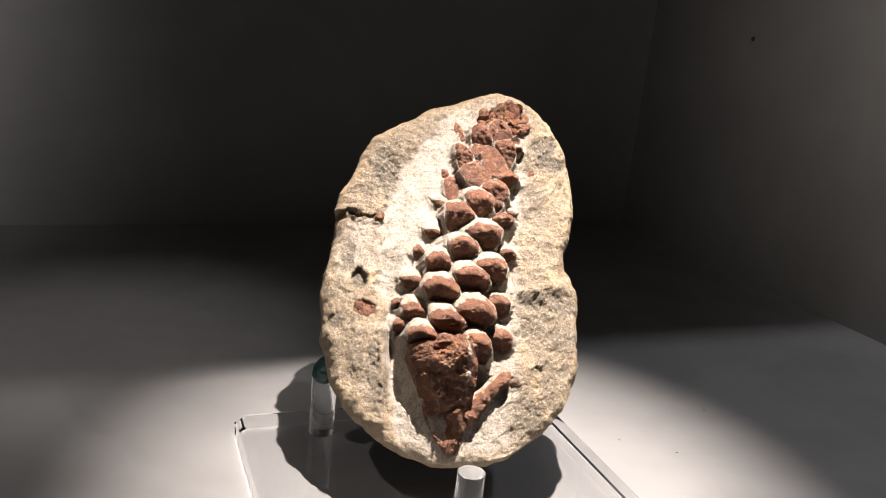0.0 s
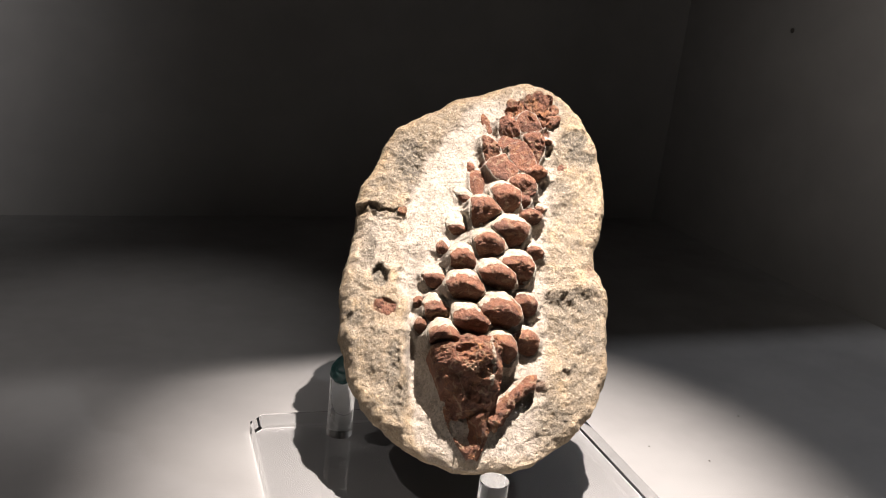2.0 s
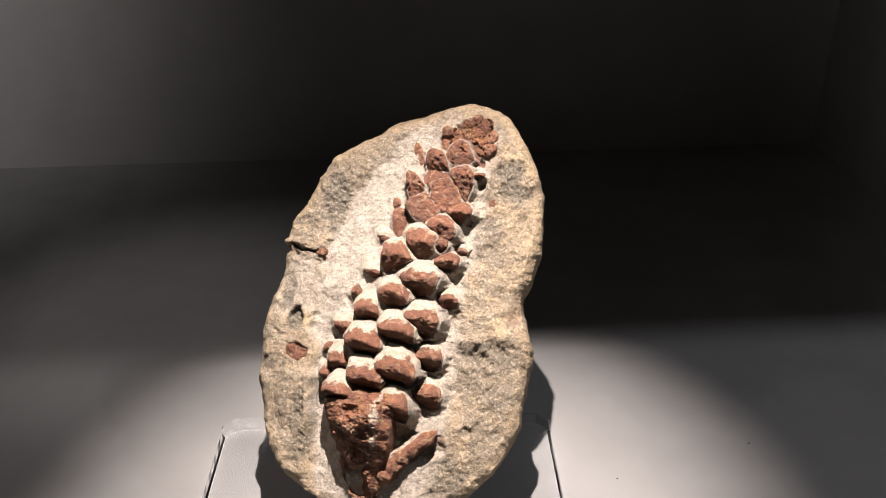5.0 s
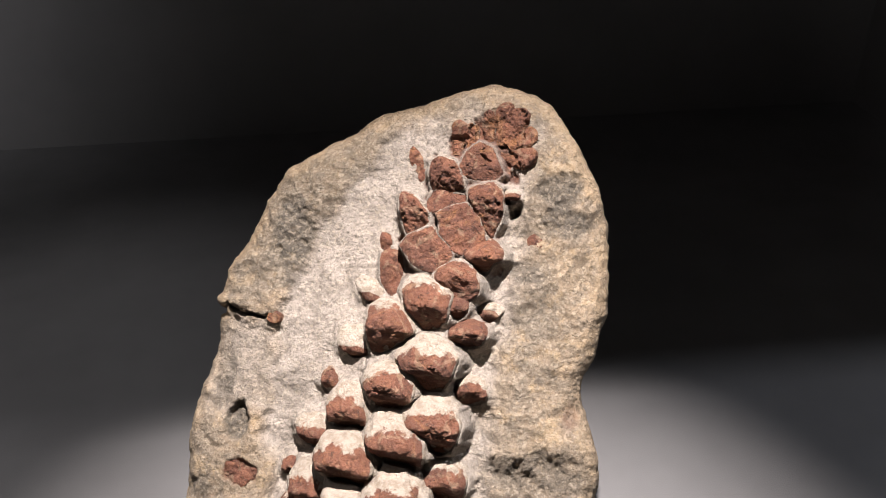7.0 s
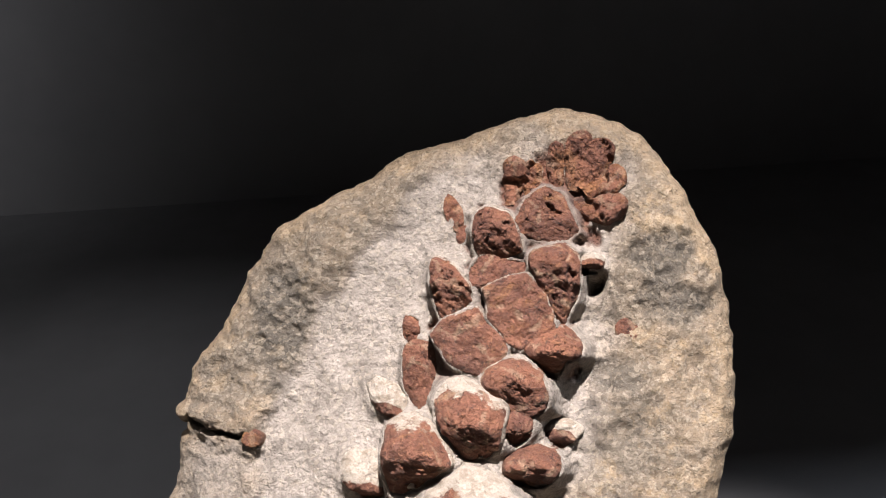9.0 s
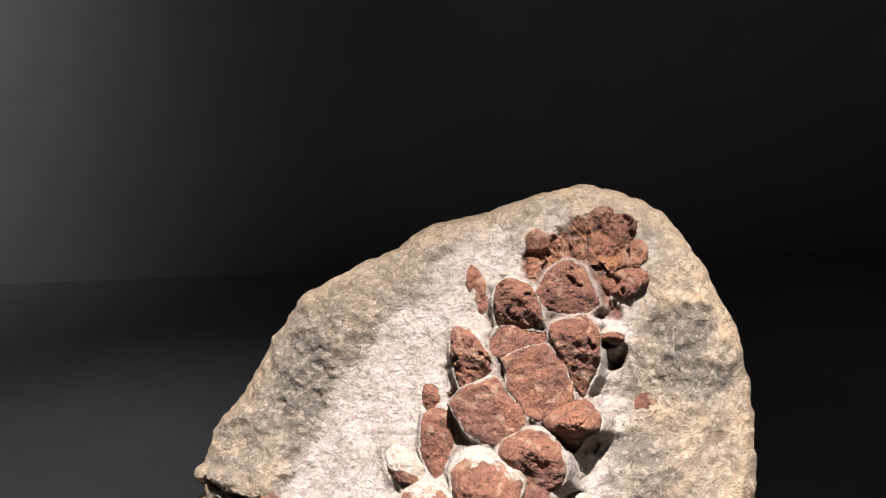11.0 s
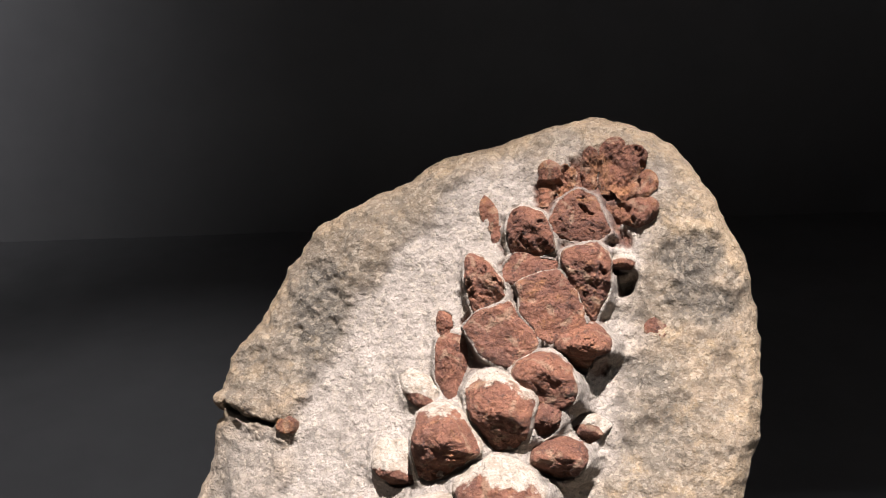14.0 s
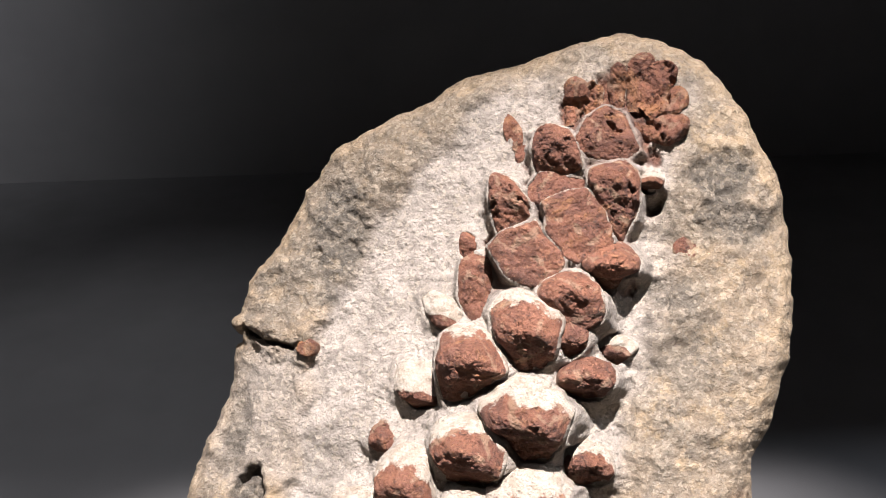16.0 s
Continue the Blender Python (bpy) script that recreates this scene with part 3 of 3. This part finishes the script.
plate([(9.2, -61), (13, -55.7), (19.8, -56), (23.2, -61.4), (21, -67.6), (14.7, -67.2)], 9.2, 0.6)
plate([(-25.4, -63), (-22, -57.7), (-16.5, -58), (-11.7, -65.2), (-15.5, -69.3), (-23.3, -68.8)], 14.0, 0.5)
plate([(-1.8, -65), (1, -59.7), (8, -60.6), (11.8, -68), (10, -74), (4, -73)], 13.0, 0.6, pits=0.6, bone=OCHRE)
# small plates along the flanks
plate([(20, 1), (23, 3.5), (27.3, 1.5), (23.5, -2.3)], 4.0, 0.45, rim=1.4, base=-2.6)
plate([(13.6, -4.6), (17.5, -2.6), (22.3, -3.2), (24, -6), (21.5, -9), (17.5, -9.8), (13.7, -8.4)], 7.0, 0.68, rim=0.5, pits=0.4)
plate([(-16, 6), (-14, 8), (-7.8, 5.3), (-7.2, 2), (-9.5, -0.8), (-13, 2)], 5.6, 0.3, rim=1.5, base=-2.2)
plate([(-19, -9), (-17, -7), (-11, -6.6), (-9.6, -9), (-9.3, -14.3), (-14.5, -15.3), (-18, -12.3)], 6.0, 0.3, rim=1.4)
plate([(16, -19.4), (19.8, -17.4), (23.6, -18.4), (25.2, -22), (22.5, -25.2), (16.8, -25.2)], 6.4, 0.55, pits=0.4)
plate([(-22.4, -21.5), (-20, -18.7), (-17.6, -21.5), (-17.2, -25.8), (-20.8, -26.2)], 5.6, 0.6, rim=0.7, pits=0.5)
plate([(-28.4, -35.5), (-26.4, -33), (-18.2, -32.2), (-17.2, -37.3), (-20.5, -42), (-25.4, -40.2)], 7.6, 0.5)
plate([(-31, -46.5), (-28.5, -44.8), (-26.5, -47), (-28, -50), (-30.5, -49.6)], 4.4, 0.6, rim=0.3, pits=0.6)
plate([(-30.5, -58), (-28.5, -54.5), (-25.6, -55.5), (-25.6, -60.5), (-29, -62)], 9.0, 0.6, rim=0.8)

slab_body()
for entry in PLATES:
    plate_mesh(entry)


def fragment(cu, cv, w, h, tilt, rise=0.9, name="bone_fragment", label="thin rust-red bone fragment", bone=None, sides=9):
    """A thin sliver of bone set into the face of the rock."""
    rng = random.Random(int(cu * 31 + cv * 17))
    made = []
    for k in range(sides):
        a, f = k * math.tau / sides, rng.uniform(0.82, 1.1)
        x, y = math.cos(a) * w / 2 * f, math.sin(a) * h / 2 * f
        c, s = math.cos(radians(tilt)), math.sin(radians(tilt))
        made.append((cu + c * x - s * y, cv + s * x + c * y))
    plate(made, rise + 0.5, 0.6, 0.15, 0.8, pits=0.15, name=name, label=label, bone=bone, base=relief(cu, cv, 30) - 0.5)
    plate_mesh(PLATES.pop())


def petal(u0, v0, u1, v1, w, rise, bend=0.0, rim=0.5):
    """A low leaf-shaped plate that spreads from the foot (u0, v0) and lies into the rock."""
    a, b = Vector((u0, v0)), Vector((u1, v1))
    ahead = (b - a).normalized()
    side = Vector((-ahead.y, ahead.x))
    n, rows = 30, 44
    seed = u1 * 2.1 + v1
    verts, cover = [], []
    for j in range(rows + 1):
        t = j / rows
        half = 0.5 * w * (0.45 + 0.55 * step(t, 0, 0.6)) * math.sqrt(max(0.02, 1 - max(0, (t - 0.72) / 0.28) ** 2))
        half *= 1 + 0.18 * noise.noise(Vector((t * 4, seed, 0)))
        for i in range(n + 1):
            c = -1 + 2 * i / n
            p = a + (b - a) * t + side * (half * c + bend * 4 * t * (1 - t) + 0.35 * noise.noise(Vector((t * 9, c * 2, seed))))
            q = Vector((p.x, p.y, seed))
            z = 0.6 * rise * (1 - abs(c) ** 3.4) * (0.45 + 0.55 * step(t, 0.1, 0.7)) * (1 - 0.6 * step(t, 0.9, 1))
            z += 0.35 * noise.fractal(q * 0.45, 0.7, 2.1, 7) - 0.4 * abs(noise.noise(q * 0.3)) - 0.5 * abs(c) ** 6 - 0.5 * step(t, 0.94, 1)
            verts.append((p.x / 1000, p.y / 1000, (relief(p.x, p.y, max(2.5, 65 - p.y)) + z + 1.0) / 1000))
            cover.append(rim * max(step(abs(c), 0.72, 0.98), step(t, 0.86, 0.98), 1 - step(t, 0.02, 0.12)))
    m = n + 1
    faces = [(j * m + i, (j + 1) * m + i, (j + 1) * m + i + 1, j * m + i + 1) for j in range(rows) for i in range(n)]
    return surface("bone_petal", verts, faces, OCHRE, SLAB, "low rust-brown bone plate lying in the rock", (("rim", cover),))


# the fan of leaf-shaped plates at the crown
petal(22.5, 48.3, 23.8, 61.3, 6, 1.5, 0.4)
petal(23.6, 48.9, 28.8, 59.3, 6.4, 1.9, 0.3, 0.3)
petal(24.8, 47.9, 32.4, 53.3, 5.4, 1.5, -0.5, 0.4)
petal(22.8, 45.3, 33.4, 45.9, 6.2, 2.6, -0.9, 0.35)
petal(19.4, 47.9, 18.6, 58.3, 4.2, 0.9, 0.2, 0.6)
petal(9.8, 44.9, 10.2, 54.9, 5, 1.2, -0.4, 0.4)
petal(13.6, 46.7, 14.5, 54.3, 4.4, 0.7, 0.3, 0.65)
for u, v, w, h, tilt in ((-1.6, 42.8, 2.6, 7.5, 24), (1.4, 37.8, 2.8, 4.6, 40), (35.0, 21.6, 4.6, 3.6, 8)):
    fragment(u, v, w, h, tilt)
for u, v, w, h, tilt in ((-45.6, -50.0, 4.2, 5.0, 10), (-40.4, -49.8, 4.6, 5.2, -20), (-42.8, -52.5, 4.5, 3.6, 0)):
    fragment(u, v, w, h, tilt, 1.5, label="broken rust-red bone fragment")
fragment(-38.0, -6.2, 3.2, 2.8, 20, 2.0, "pebble", "small ochre pebble wedged beside the notch", OCHRE, 6)


def bone_block():
    """The large broken mass at the foot of the row, tapering to a point."""
    top, foot = -61.0, -112.5
    n, rows = 130, 210
    half = ((-112.5, -106, -99, -85, -72, -64, -61), (2.2, 6.0, 9.0, 12.5, 15.0, 14.0, 10.5))
    mid = ((-112.5, -100, -85, -72, -61), (-4, -5.8, -7.4, -9.3, -8.0))
    rise = ((-112.5, -106, -99, -92, -88.5, -85, -78, -71, -66, -61), (2.0, 5.5, 9.5, 13.5, 17.0, 22.0, 25.0, 25.0, 16.0, 6.0))
    verts, cover = [], []
    for j in range(rows + 1):
        v = foot + (top - foot) * j / rows
        for i in range(n + 1):
            a = -1.12 + 2.24 * i / n
            u = knots(mid, v) + a * knots(half, v)
            q = Vector((u * 0.12, v * 0.12, 4.0))
            face = 1 - 0.34 * max(0, 0.35 - a) ** 1.3 - 0.55 * max(0, a - 0.42) ** 1.3 - 0.1 * abs(a) ** 5
            z = knots(rise, v) * face
            z += 3.0 * noise.fractal(q, 0.62, 2.1, 7) + 0.8 * abs(noise.noise(q * 3.1)) - 1.3 * max(0, noise.noise(q * 5.3) - 0.1)
            z -= 6.5 * patch(u, v, -8.5, -101, 5.0, 6.0, 0.4) + 1.5 * patch(u, v, -4, -70, 4, 2.4, 0.5)
            z -= 2.8 * step(-(v + 83) - 0.95 * (u + 19) + 2.5 * fbm(u, v, 0.1, 3, 1.0), 0, 5.5) * step(v, -108, -97)
            z -= 3.0 * patch(u, v, -9, -73.5, 4.5, 1.8, 0.5) + 2.4 * patch(u, v, -1.5, -82, 2.6, 3.2, 0.5) + 2.2 * step(a, 0.62, 0.8)
            z -= 0.9 * (1 - step(abs(v + 88 + 0.4 * u), 0.3, 2.2)) + 1.2 * (1 - step(abs(v + 94 - 0.3 * u), 0.3, 1.6))
            if abs(a) > 1:
                z, u = z - (abs(a) - 1) * 130, knots(mid, v) + math.copysign(1 + (abs(a) - 1) * 0.25, a) * knots(half, v)
            verts.append((u / 1000, (v + 0.10 * max(0, z)) / 1000, max(z, -4.0) / 1000))
            cover.append(0.75 * step(v, -64.5, -62) * step(a, -0.2, 0.3) + 0.75 * (1 - step(abs(a - 0.66 + 0.16 * fbm(u, v, 0.15, 4, 2.0)), 0.02, 0.17)) * step(v, -92, -84) + 0.3 * (1 - step(abs(v + 84 + 0.3 * u), 0.2, 1.2)))
    w = n + 1
    faces = [(j * w + i, j * w + i + 1, (j + 1) * w + i + 1, (j + 1) * w + i) for j in range(rows) for i in range(n)]
    base = len(verts)
    for i in range(w):
        x, y, z = verts[rows * w + i]
        verts.append((x, y + 0.0005, -0.004))
        cover.append(0.6)
    faces += [(rows * w + i, rows * w + i + 1, base + i + 1, base + i) for i in range(n)]
    surface("bone_block", verts, faces, MASS, SLAB, "large broken rust-brown bone mass tapering to a point", (("rim", cover),))


def bone_spur():
    """A curved bone lying in its hollow beside the block."""
    verts, cover = [], []
    n, rows = 24, 40
    for j in range(rows + 1):
        t = j / rows
        c = Vector((1.5 + 21 * t, -98 + 22 * t + 1.2 * math.sin(t * 3), 0.6 + 1.8 * math.sin(t * 3.0)))
        ahead = Vector((19.5, 19.5, 0)).normalized()
        side = Vector((-ahead.y, ahead.x, 0))
        r = (4.0 - 0.6 * t + 0.5 * math.sin(t * 9)) * (1 - t ** 9)
        for k in range(n):
            a = k * math.tau / n
            p = c + side * (r * math.cos(a)) + Vector((0, 0, r * 1.15 * math.sin(a)))
            p += (p - c) * 0.34 * noise.fractal(p * 0.3, 0.7, 2.2, 6)
            verts.append(tuple(p / 1000))
            cover.append(0.8 * step(math.cos(a), 0.45, 0.8))
    faces = [(j * n + k, j * n + (k + 1) % n, (j + 1) * n + (k + 1) % n, (j + 1) * n + k) for j in range(rows) for k in range(n)]
    faces += [tuple(range(n))[::-1], tuple(rows * n + k for k in range(n))]
    surface("bone_spur", verts, faces, MASS, SLAB, "curved rust-brown bone in a hollow of the rock", (("rim", cover),))


bone_block()
bone_spur()

# ---------------------------------------------------------------- specks of dust and a nail head
def speck(name, m, size, label):
    bm = bmesh.new()
    bmesh.ops.create_icosphere(bm, subdivisions=2, radius=size)
    for v in bm.verts:
        v.co *= 1 + 0.4 * noise.noise(v.co * 900)
        v.co.z *= 0.3
    ob = mesh_object(name, bm, SPECK, smooth=True)
    ob.matrix_world = m
    return tagged(ob, label, "speck", "specks in the case")


for x, y, size in ((0.136, 0.014, 0.0006), (0.186, 0.053, 0.0006), (0.113, 0.033, 0.0005)):
    speck("dust_speck", pose(x, y, size * 0.2), size, "tiny dark speck of dust on the floor")
speck("dark_mark", pose(RIGHT - 0.0003, 0.316, 0.207, 0, -90, 0), 0.0022, "small dark mark on the side panel")
